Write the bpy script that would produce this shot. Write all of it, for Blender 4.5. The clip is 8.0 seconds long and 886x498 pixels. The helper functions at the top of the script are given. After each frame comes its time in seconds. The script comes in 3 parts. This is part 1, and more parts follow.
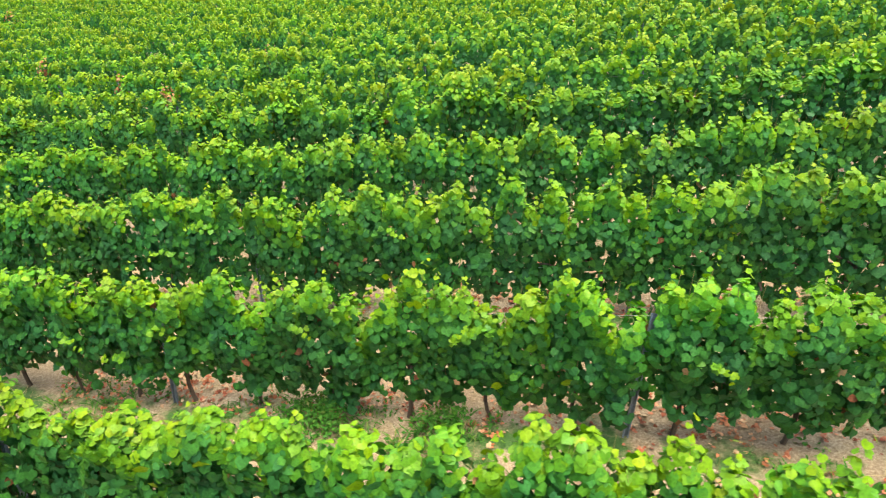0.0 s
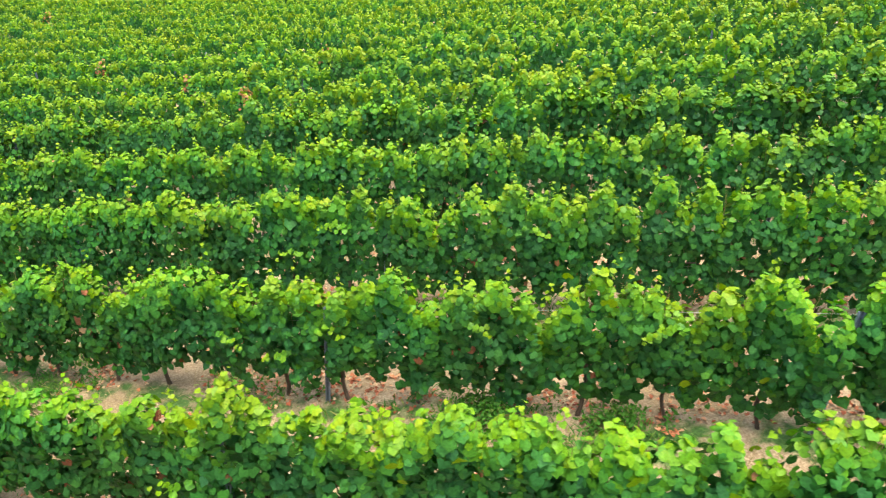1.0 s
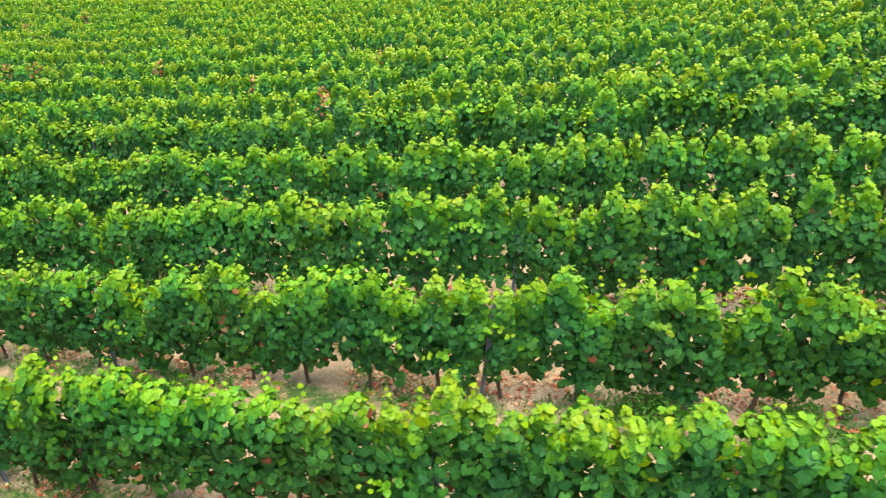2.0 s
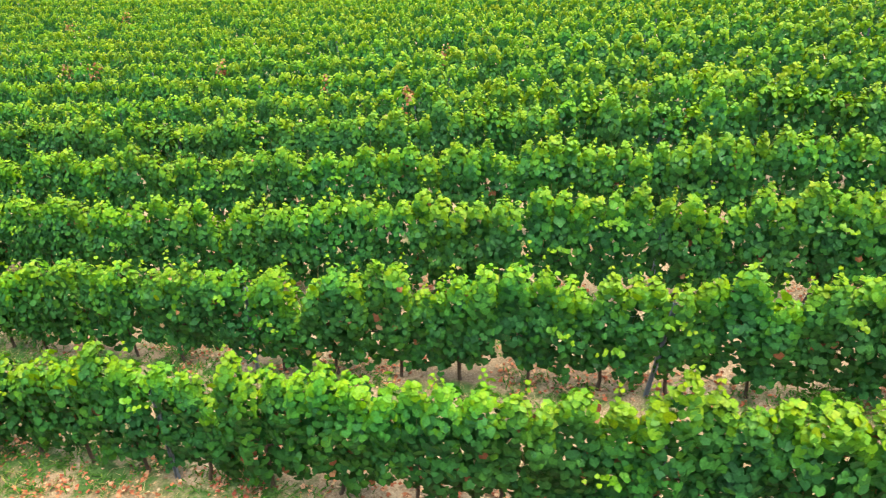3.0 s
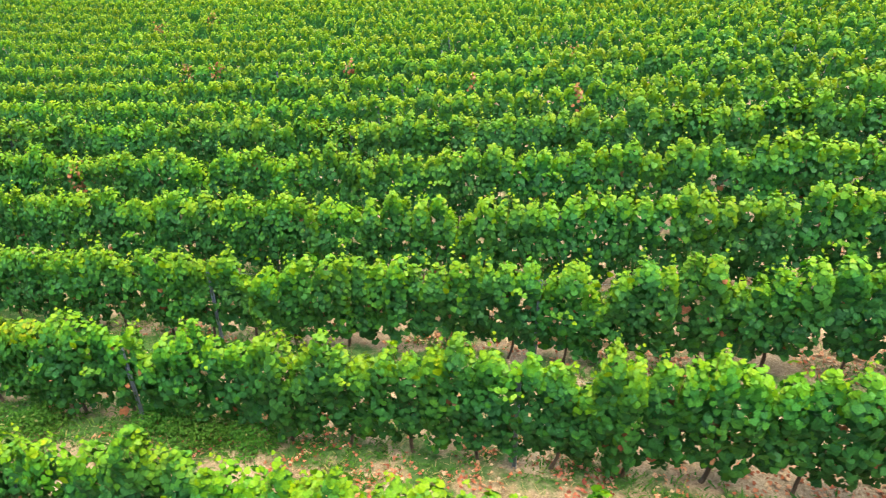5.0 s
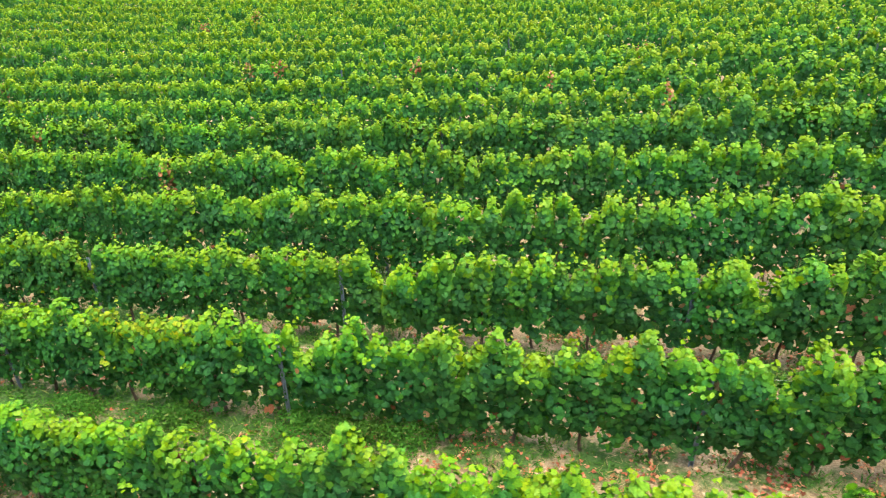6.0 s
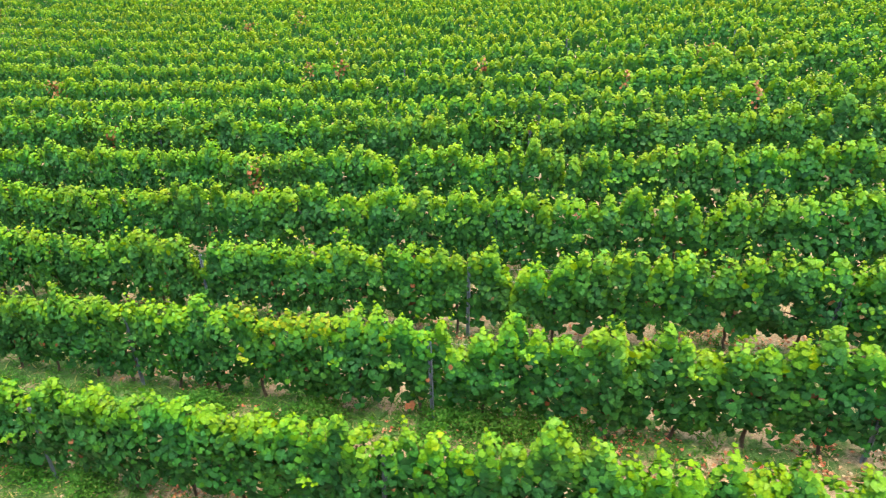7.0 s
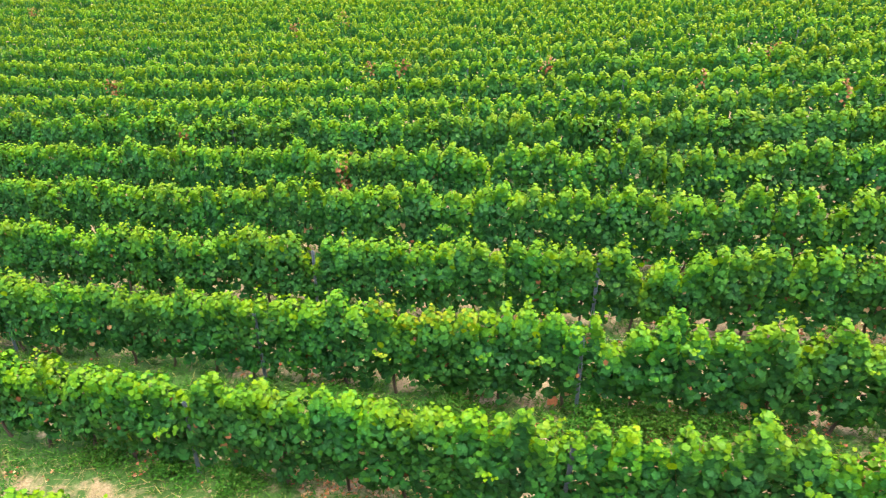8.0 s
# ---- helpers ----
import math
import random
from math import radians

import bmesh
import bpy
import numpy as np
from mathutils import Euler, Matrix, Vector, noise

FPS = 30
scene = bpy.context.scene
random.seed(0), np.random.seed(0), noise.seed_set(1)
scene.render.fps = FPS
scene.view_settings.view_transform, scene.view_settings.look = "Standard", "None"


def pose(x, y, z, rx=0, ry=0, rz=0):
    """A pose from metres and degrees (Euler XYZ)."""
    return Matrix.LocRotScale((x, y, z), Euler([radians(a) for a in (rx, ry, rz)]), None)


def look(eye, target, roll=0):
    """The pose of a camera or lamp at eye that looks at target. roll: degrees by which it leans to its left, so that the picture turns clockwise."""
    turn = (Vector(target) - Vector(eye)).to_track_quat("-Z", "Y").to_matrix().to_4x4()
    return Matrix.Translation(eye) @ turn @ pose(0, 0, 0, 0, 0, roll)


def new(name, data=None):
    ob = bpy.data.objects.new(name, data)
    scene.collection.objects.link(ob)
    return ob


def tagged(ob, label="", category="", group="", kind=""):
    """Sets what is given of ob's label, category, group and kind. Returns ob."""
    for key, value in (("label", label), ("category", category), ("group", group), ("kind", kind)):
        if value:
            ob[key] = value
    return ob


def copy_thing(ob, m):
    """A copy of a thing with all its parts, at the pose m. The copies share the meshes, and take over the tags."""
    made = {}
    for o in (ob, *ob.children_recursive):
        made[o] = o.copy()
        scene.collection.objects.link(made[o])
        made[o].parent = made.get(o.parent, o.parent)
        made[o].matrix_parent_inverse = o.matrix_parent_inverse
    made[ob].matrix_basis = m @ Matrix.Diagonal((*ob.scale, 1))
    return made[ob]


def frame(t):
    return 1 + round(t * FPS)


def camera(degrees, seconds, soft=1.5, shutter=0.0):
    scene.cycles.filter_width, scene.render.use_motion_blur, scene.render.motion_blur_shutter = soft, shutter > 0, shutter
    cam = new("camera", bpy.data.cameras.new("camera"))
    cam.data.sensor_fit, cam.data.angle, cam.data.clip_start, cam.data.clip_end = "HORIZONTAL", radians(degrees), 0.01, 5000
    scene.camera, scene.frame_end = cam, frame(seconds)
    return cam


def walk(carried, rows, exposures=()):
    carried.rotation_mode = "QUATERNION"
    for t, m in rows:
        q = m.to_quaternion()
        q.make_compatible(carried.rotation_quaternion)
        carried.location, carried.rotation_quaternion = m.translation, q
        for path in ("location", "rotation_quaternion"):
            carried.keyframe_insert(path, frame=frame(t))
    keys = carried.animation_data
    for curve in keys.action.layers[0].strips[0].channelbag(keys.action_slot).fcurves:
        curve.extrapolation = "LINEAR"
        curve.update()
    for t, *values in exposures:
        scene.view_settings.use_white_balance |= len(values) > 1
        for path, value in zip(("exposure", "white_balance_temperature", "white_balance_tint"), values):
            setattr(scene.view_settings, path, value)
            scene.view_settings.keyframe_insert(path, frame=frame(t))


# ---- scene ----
cam = camera(70.0, 8.0, soft=1.2, shutter=0.2)
PATH = [
    (0, (-0.054, -0.026, 5.981), (-0.487, 1.676, 5.025), 1.5),
    (0.5, (-0.941, -0.293, 5.981), (-1.376, 1.408, 5.024), 1.4),
    (1, (-1.936, -0.580, 5.961), (-2.376, 1.120, 5.003), 1.3),
    (1.5, (-2.869, -0.835, 5.930), (-3.311, 0.864, 4.973), 1.3),
    (3, (-5.973, -1.774, 5.912), (-6.421, -0.078, 4.950), 1.0),
    (3.5, (-6.954, -2.088, 5.899), (-7.407, -0.394, 4.937), 0.9),
    (4, (-8.024, -2.430, 5.845), (-8.484, -0.737, 4.885), 0.8),
    (4.5, (-9.070, -2.767, 5.828), (-9.532, -1.075, 4.868), 0.7),
    (6, (-12.460, -3.727, 5.768), (-12.930, -2.038, 4.805), 0.6),
    (6.5, (-13.506, -4.048, 5.729), (-13.979, -2.359, 4.769), 0.6),
    (7, (-14.655, -4.398, 5.698), (-15.131, -2.710, 4.737), 0.6),
    (7.5, (-15.716, -4.716, 5.639), (-16.195, -3.027, 4.680), 0.6),
    (8, (-16.870, -5.075, 5.567), (-17.352, -3.385, 4.612), 0.6),
]
EXPOSURE, KELVIN, TINT = 2.0, 7350, -6
walk(cam, [(t, look(eye, target, roll)) for t, eye, target, roll in PATH],
     exposures=[(0, EXPOSURE, KELVIN, TINT), (8, EXPOSURE, KELVIN, TINT)])

# ---- daylight: thin bright overcast, the sun high and veiled ----
SUN_UP, SUN_ROUND = radians(80), radians(120)
world = bpy.data.worlds.new("overcast_sky")
scene.world = world
world.use_nodes = True
wn = world.node_tree.nodes
sky = wn.new("ShaderNodeTexSky")
sky.sky_type, sky.sun_disc = "NISHITA", False
sky.sun_elevation, sky.sun_rotation = SUN_UP, SUN_ROUND
sky.dust_density, sky.air_density, sky.ozone_density = 4.0, 1.0, 1.0
wn["Background"].inputs["Strength"].default_value = 0.15
world.node_tree.links.new(sky.outputs["Color"], wn["Background"].inputs["Color"])
sun_dir = Vector((math.sin(SUN_ROUND) * math.cos(SUN_UP), math.cos(SUN_ROUND) * math.cos(SUN_UP), math.sin(SUN_UP)))
sun = new("sun", bpy.data.lights.new("sun", "SUN"))
sun.data.energy, sun.data.angle, sun.data.color = 1.6, radians(42), (1.0, 0.95, 0.84)
sun.matrix_world = look(sun_dir * 60, (0, 0, 0))


# ---- materials ----
def shader(name):
    mat = bpy.data.materials.new(name)
    mat.use_nodes = True
    nt = mat.node_tree
    return mat, nt, nt.nodes["Principled BSDF"], nt.nodes["Material Output"]


def node(nt, kind, links=(), **props):
    n = nt.nodes.new(kind)
    for key, value in props.items():
        n.inputs[key.replace("_", " ")].default_value = value
    for key, out in links:
        nt.links.new(out, n.inputs[key])
    return n


def ramp(nt, fac, stops):
    r = nt.nodes.new("ShaderNodeValToRGB")
    nt.links.new(fac, r.inputs["Fac"])
    els = r.color_ramp.elements
    while len(els) < len(stops):
        els.new(0.5)
    for el, (at, col) in zip(els, stops):
        el.position, el.color = at, (*col, 1)
    return r.outputs["Color"]


def maths(nt, op, a, b):
    n = nt.nodes.new("ShaderNodeMath")
    n.operation = op
    for i, v in enumerate((a, b)):
        if isinstance(v, (int, float)):
            n.inputs[i].default_value = v
        else:
            nt.links.new(v, n.inputs[i])
    return n.outputs[0]


def mix(nt, fac, a, b, blend="MIX"):
    n = nt.nodes.new("ShaderNodeMix")
    n.data_type, n.blend_type = "RGBA", blend
    for i, v in ((0, fac), (6, a), (7, b)):
        if isinstance(v, (int, float)):
            n.inputs[i].default_value = v
        elif isinstance(v, tuple):
            n.inputs[i].default_value = (*v, 1)
        else:
            nt.links.new(v, n.inputs[i])
    return n.outputs[2]


def leaf_material(name, stops, through_tint, sheer, rough, by_age_tone=False):
    """Leaf blade: colour by leaf and by plant, mottled, glossy cuticle, some light through it."""
    mat, nt, bsdf, out = shader(name)
    geo = nt.nodes.new("ShaderNodeNewGeometry")
    info = nt.nodes.new("ShaderNodeObjectInfo")
    pick = maths(nt, "FRACT", maths(nt, "ADD", geo.outputs["Random Per Island"], maths(nt, "MULTIPLY", info.outputs["Random"], 7.31)), 0.0)
    if by_age_tone:
        # height-graded leaf tone: young growth, with lit row tops put into the colour
        age_tone = nt.nodes.new("ShaderNodeAttribute")
        age_tone.attribute_name = "age_tone"
        pick = maths(nt, "ADD", age_tone.outputs["Fac"], maths(nt, "MULTIPLY", maths(nt, "SUBTRACT", pick, 0.5), 0.14))
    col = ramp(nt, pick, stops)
    mott = node(nt, "ShaderNodeTexNoise", [("Vector", geo.outputs["Position"])], Scale=55.0, Detail=2.0)
    col = mix(nt, maths(nt, "MULTIPLY", mott.outputs["Fac"], 0.35), col, (0.09, 0.22, 0.03), "SOFT_LIGHT")
    vein = node(nt, "ShaderNodeTexVoronoi", [("Vector", geo.outputs["Position"])], Scale=42.0)
    worn = maths(nt, "ADD", maths(nt, "MULTIPLY", vein.outputs["Distance"], 0.55), maths(nt, "MULTIPLY", mott.outputs["Fac"], 0.5))
    patch = node(nt, "ShaderNodeTexNoise", [("Vector", geo.outputs["Position"])], Scale=0.8, Detail=1.0)
    hsv = nt.nodes.new("ShaderNodeHueSaturation")
    nt.links.new(col, hsv.inputs["Color"])
    nt.links.new(maths(nt, "ADD", maths(nt, "MULTIPLY", patch.outputs["Fac"], 0.05), 0.475), hsv.inputs["Hue"])
    broad = maths(nt, "ADD", maths(nt, "MULTIPLY", patch.outputs["Fac"], 0.4), 0.80)
    nt.links.new(maths(nt, "MULTIPLY", broad, maths(nt, "ADD", worn, 0.53)), hsv.inputs["Value"])
    nt.links.new(hsv.outputs["Color"], bsdf.inputs["Base Color"])
    bsdf.inputs["Roughness"].default_value = rough
    bsdf.inputs["Specular IOR Level"].default_value = 0.2
    glow = nt.nodes.new("ShaderNodeBsdfTranslucent")
    nt.links.new(mix(nt, 1.0, hsv.outputs["Color"], through_tint, "MULTIPLY"), glow.inputs["Color"])
    both = nt.nodes.new("ShaderNodeMixShader")
    both.inputs[0].default_value = sheer
    nt.links.new(bsdf.outputs[0], both.inputs[1])
    nt.links.new(glow.outputs[0], both.inputs[2])
    nt.links.new(both.outputs[0], out.inputs["Surface"])
    bump = node(nt, "ShaderNodeBump", [("Height", worn)], Strength=0.4, Distance=0.012)
    nt.links.new(bump.outputs[0], bsdf.inputs["Normal"])
    return mat


# dark to pale stops: leaf age, with shade and top light worked in
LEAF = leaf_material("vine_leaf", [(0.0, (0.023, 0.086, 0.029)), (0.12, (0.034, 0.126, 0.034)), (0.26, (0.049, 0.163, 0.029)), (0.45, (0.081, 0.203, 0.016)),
                                   (0.7, (0.145, 0.246, 0.007)), (1.0, (0.222, 0.265, 0.006))], (1.15, 1.3, 0.5), 0.23, 0.45, by_age_tone=True)
YELLOWED = leaf_material("yellowing_leaf", [(0.0, (0.08, 0.195, 0.014)), (0.5, (0.14, 0.235, 0.013)), (0.85, (0.23, 0.27, 0.014)), (1.0, (0.33, 0.31, 0.018))], (1.2, 1.2, 0.4), 0.3, 0.5)
RUSTY = leaf_material("withered_leaf", [(0.0, (0.16, 0.055, 0.028)), (0.5, (0.30, 0.115, 0.06)), (0.8, (0.37, 0.20, 0.11)), (1.0, (0.40, 0.29, 0.17))],
                      (1.2, 1.0, 0.8), 0.2, 0.7)
GRASS = leaf_material("grass_blade", [(0.0, (0.024, 0.088, 0.012)), (0.6, (0.048, 0.138, 0.016)), (0.9, (0.10, 0.18, 0.03)),
                                      (1.0, (0.30, 0.25, 0.11))], (1.2, 1.2, 0.6), 0.25, 0.6)
WEED = leaf_material("weed_leaf", [(0.0, (0.034, 0.115, 0.016)), (0.6, (0.052, 0.155, 0.020)), (0.95, (0.085, 0.185, 0.026)), (1.0, (0.20, 0.19, 0.08))], (1.2, 1.2, 0.6), 0.3, 0.6)
FALLEN = leaf_material("fallen_leaf", [(0.0, (0.15, 0.045, 0.028)), (0.3, (0.33, 0.092, 0.054)), (0.6, (0.43, 0.165, 0.105)), (1.0, (0.48, 0.34, 0.24))],
                       (1.2, 1.0, 0.8), 0.15, 0.7)
STRAW = leaf_material("dry_straw", [(0.0, (0.26, 0.18, 0.10)), (0.6, (0.36, 0.27, 0.16)), (1.0, (0.22, 0.14, 0.075))],
                      (1.0, 1.0, 0.9), 0.1, 0.8)


def rough_material(name, stops, scale, rough, relief, metal=0.0, stretch=(1, 1, 1)):
    mat, nt, bsdf, out = shader(name)
    tex = nt.nodes.new("ShaderNodeTexCoord")
    mp = node(nt, "ShaderNodeMapping", [("Vector", tex.outputs["Object"])], Scale=stretch)
    fine = node(nt, "ShaderNodeTexNoise", [("Vector", mp.outputs[0])], Scale=scale, Detail=6.0, Roughness=0.65)
    broad = node(nt, "ShaderNodeTexNoise", [("Vector", mp.outputs[0])], Scale=scale * 0.13, Detail=2.0)
    geo = nt.nodes.new("ShaderNodeNewGeometry")
    f = maths(nt, "ADD", maths(nt, "MULTIPLY", fine.outputs["Fac"], 0.6), maths(nt, "MULTIPLY", broad.outputs["Fac"], 0.4))
    f = maths(nt, "ADD", f, maths(nt, "MULTIPLY", maths(nt, "SUBTRACT", geo.outputs["Random Per Island"], 0.5), 0.25))
    nt.links.new(ramp(nt, f, stops), bsdf.inputs["Base Color"])
    bsdf.inputs["Roughness"].default_value, bsdf.inputs["Metallic"].default_value = rough, metal
    bump = node(nt, "ShaderNodeBump", [("Height", fine.outputs["Fac"])], Strength=relief, Distance=0.01)
    nt.links.new(bump.outputs[0], bsdf.inputs["Normal"])
    return mat


BARK = rough_material("vine_bark", [(0.3, (0.035, 0.022, 0.017)), (0.7, (0.12, 0.08, 0.06))], 60.0, 0.9, 0.9, stretch=(1, 1, 0.2))
CANE = rough_material("vine_cane", [(0.3, (0.10, 0.12, 0.03)), (0.7, (0.30, 0.17, 0.08))], 40.0, 0.6, 0.3)
STEEL = rough_material("galvanised_steel", [(0.3, (0.09, 0.11, 0.16)), (0.7, (0.22, 0.26, 0.35))], 30.0, 0.55, 0.15, metal=0.35)
WIRE = rough_material("wire_steel", [(0.3, (0.25, 0.25, 0.25)), (0.7, (0.40, 0.40, 0.40))], 30.0, 0.45, 0.1, metal=0.6)
CLOD = rough_material("earth_clod", [(0.25, (0.20, 0.125, 0.08)), (0.5, (0.33, 0.23, 0.16)), (0.8, (0.46, 0.36, 0.27))], 25.0, 0.95, 0.8)

ROW_0, ROW_STEP = 0.91, 2.208          # first row's line and the distance between rows


def ground_material():
    """Dry stony earth in the lanes, weeds along the vine rows, in patches."""
    mat, nt, bsdf, out = shader("vineyard_ground")
    geo = nt.nodes.new("ShaderNodeNewGeometry")
    pos = geo.outputs["Position"]
    sep = nt.nodes.new("ShaderNodeSeparateXYZ")
    nt.links.new(pos, sep.inputs[0])
    grain = node(nt, "ShaderNodeTexNoise", [("Vector", pos)], Scale=38.0, Detail=8.0, Roughness=0.7)
    lump = node(nt, "ShaderNodeTexVoronoi", [("Vector", pos)], Scale=14.0)
    broad = node(nt, "ShaderNodeTexNoise", [("Vector", pos)], Scale=0.9, Detail=4.0)
    weed = node(nt, "ShaderNodeTexNoise", [("Vector", pos)], Scale=1.7, Detail=5.0, Roughness=0.6)
    earth = ramp(nt, maths(nt, "ADD", maths(nt, "MULTIPLY", grain.outputs["Fac"], 0.65), maths(nt, "MULTIPLY", broad.outputs["Fac"], 0.35)),
                 [(0.32, (0.085, 0.052, 0.031)), (0.46, (0.205, 0.138, 0.088)), (0.58, (0.345, 0.255, 0.178)), (0.74, (0.49, 0.39, 0.295))])
    green = ramp(nt, grain.outputs["Fac"], [(0.3, (0.018, 0.055, 0.010)), (0.55, (0.042, 0.098, 0.016)), (0.78, (0.13, 0.14, 0.05))])
    across = maths(nt, "PINGPONG", maths(nt, "SUBTRACT", sep.outputs["Y"], ROW_0 - 0.22), ROW_STEP / 2)
    near_row = maths(nt, "SUBTRACT", 0.95, maths(nt, "MULTIPLY", across, 1.0))
    drift = nt.nodes.new("ShaderNodeMapRange")
    nt.links.new(sep.outputs["X"], drift.inputs["Value"])
    for key, val in (("From Min", -26.0), ("From Max", -2.0), ("To Min", 0.38), ("To Max", -0.35)):
        drift.inputs[key].default_value = val
    f = maths(nt, "ADD", near_row, maths(nt, "MULTIPLY", maths(nt, "SUBTRACT", weed.outputs["Fac"], 0.5), 3.2))
    f = maths(nt, "ADD", f, drift.outputs["Result"])
    n = nt.nodes.new("ShaderNodeMapRange")
    nt.links.new(f, n.inputs["Value"])
    n.inputs["From Min"].default_value, n.inputs["From Max"].default_value = 0.48, 0.9
    nt.links.new(mix(nt, n.outputs["Result"], earth, green), bsdf.inputs["Base Color"])
    bsdf.inputs["Roughness"].default_value = 0.95
    h = maths(nt, "ADD", grain.outputs["Fac"], maths(nt, "MULTIPLY", lump.outputs["Distance"], 0.6))
    bump = node(nt, "ShaderNodeBump", [("Height", h)], Strength=0.8, Distance=0.03)
    nt.links.new(bump.outputs[0], bsdf.inputs["Normal"])
    return mat


GROUND = ground_material()


# ---- the lie of the land ----
def land(u, v):
    """Height of the ground: a slope that falls to -u and eases off, rising gently across the rows."""
    u = np.clip(u, -62.0, 22.0)
    v = np.clip(v, -12.0, 52.0)
    swell = 0.47 * (1 - np.exp(-np.maximum(v - 6.0, 0.0) / 9.0)) * (0.72 - 0.28 * np.tanh((u + 11.0) / 8.0))
    return swell + 0.77644 + 0.182942 * u + 0.00140648 * u * u + 0.0324093 * v - 0.000314756 * v * v - 0.000892853 * u * v


def land_at(u, v):
    return float(land(np.float64(u), np.float64(v)))


def mesh_of(name, verts, faces, mats, index=None, smooth=False, age_tone=None):
    """A mesh from arrays; faces is n x k, all of one size."""
    me = bpy.data.meshes.new(name)
    n, k = faces.shape
    me.vertices.add(len(verts))
    me.vertices.foreach_set("co", np.ascontiguousarray(verts, dtype=np.float32).ravel())
    me.loops.add(n * k)
    me.loops.foreach_set("vertex_index", faces.astype(np.int32).ravel())
    me.polygons.add(n)
    me.polygons.foreach_set("loop_start", np.arange(0, n * k, k, dtype=np.int32))
    for mt in mats:
        me.materials.append(mt)
    if index is not None:
        me.polygons.foreach_set("material_index", index.astype(np.int32))
    if smooth:
        me.polygons.foreach_set("use_smooth", np.ones(n, dtype=bool))
    if age_tone is not None:
        me.attributes.new("age_tone", "FLOAT", "POINT").data.foreach_set("value", np.ascontiguousarray(age_tone, dtype=np.float32))
    me.update(calc_edges=True)
    return me


def part(name, data, parent, label="", kind=""):
    ob = new(name, data)
    ob.parent = parent
    return tagged(ob, label, "", "", kind)


def ground_sheet():
    us = np.concatenate([[-3000, -800, -250, -120], np.arange(-80, -34, 1.2), np.arange(-34, 8, 0.22), np.arange(8, 26, 1.0), [40, 90, 250, 800, 3000]])
    vs = np.concatenate([[-3000, -800, -250, -80, -30, -14], np.arange(-8, 12, 0.2), np.arange(12, 56, 1.2), [70, 120, 250, 800, 3000]])
    uu, vv = np.meshgrid(us, vs)
    zz = land(uu, vv)
    rng = np.random.default_rng(5)
    fine = (uu > -34) & (uu < 8) & (vv > -8) & (vv < 12)
    off = np.mod(vv - ROW_0, ROW_STEP) / ROW_STEP
    zz = zz + np.where(fine, rng.uniform(-0.02, 0.02, zz.shape) + 0.03 * np.cos(off * 2 * np.pi), 0)
    nu = len(us)
    i, j = np.meshgrid(np.arange(nu - 1), np.arange(len(vs) - 1))
    a = (j * nu + i).ravel()
    faces = np.stack([a, a + 1, a + nu + 1, a + nu], 1)
    me = mesh_of("ground", np.stack([uu.ravel(), vv.ravel(), zz.ravel()], 1), faces, [GROUND], smooth=True)
    return tagged(new("ground", me), "dry beige stony earth with weed strips and fallen leaves", "ground", kind="structure")


ground_sheet()

# ---- leaves ----
LOBED = np.array([(0, 0.12), (0.24, -0.10), (0.50, 0.10), (0.56, 0.46), (0.33, 0.69), (0, 0.96), (-0.33, 0.69), (-0.56, 0.46), (-0.50, 0.10), (-0.24, -0.10)])
LOBED_FACES = np.array([(0, 1, 2, 3, 4, 5), (0, 5, 6, 7, 8, 9)])
BROAD = np.array([(0, 0.10), (0.42, -0.12), (0.54, 0.46), (0, 1.0), (-0.54, 0.46), (-0.42, -0.12)])
BROAD_FACES = np.array([(0, 1, 2, 3), (0, 3, 4, 5)])
FIVE = np.array([(-0.36, -0.06), (0.36, -0.06), (0.54, 0.5), (0, 0.98), (-0.54, 0.5)])
FIVE_FACES = np.array([(0, 1, 2, 3, 4)])
KITE = np.array([(0, -0.06), (0.5, 0.33), (0, 1.0), (-0.5, 0.33)])
LANCE = np.array([(0, -0.06), (0.24, 0.36), (0, 1.0), (-0.24, 0.36)])
KITE_FACES = np.array([(0, 1, 2, 3)])


def unit(a):
    return a / np.maximum(np.linalg.norm(a, axis=1, keepdims=True), 1e-9)


def leaves(rng, where, facing, hang, size, shape, shape_faces):
    """Vertices and faces of many leaves: each at a place, facing a way, its tip hanging a way, folded on its midrib and curled."""
    n = len(where)
    facing = unit(facing)
    tip = unit(hang - facing * (hang * facing).sum(1, keepdims=True))
    side = np.cross(tip, facing)
    x, y = shape[:, 0], shape[:, 1]
    fold, curl = rng.uniform(0.05, 0.38, (n, 1)), rng.uniform(0.0, 0.35, (n, 1))
    wave = rng.uniform(-0.05, 0.05, (n, len(shape)))
    z = -fold * np.abs(x)[None] - curl * (y * y)[None] + wave
    s = size[:, None, None]
    wide = rng.uniform(0.85, 1.15, (n, 1, 1))
    jx, jy = rng.uniform(-0.07, 0.07, (n, len(shape))), rng.uniform(-0.08, 0.08, (n, len(shape)))
    verts = where[:, None] + s * (wide * (x + jx)[:, :, None] * side[:, None] + (y - 0.35 + jy)[:, :, None] * tip[:, None] + z[:, :, None] * facing[:, None])
    k = len(shape)
    faces = (np.arange(n)[:, None, None] * k + shape_faces[None]).reshape(-1, shape_faces.shape[1])
    return verts.reshape(-1, 3), faces


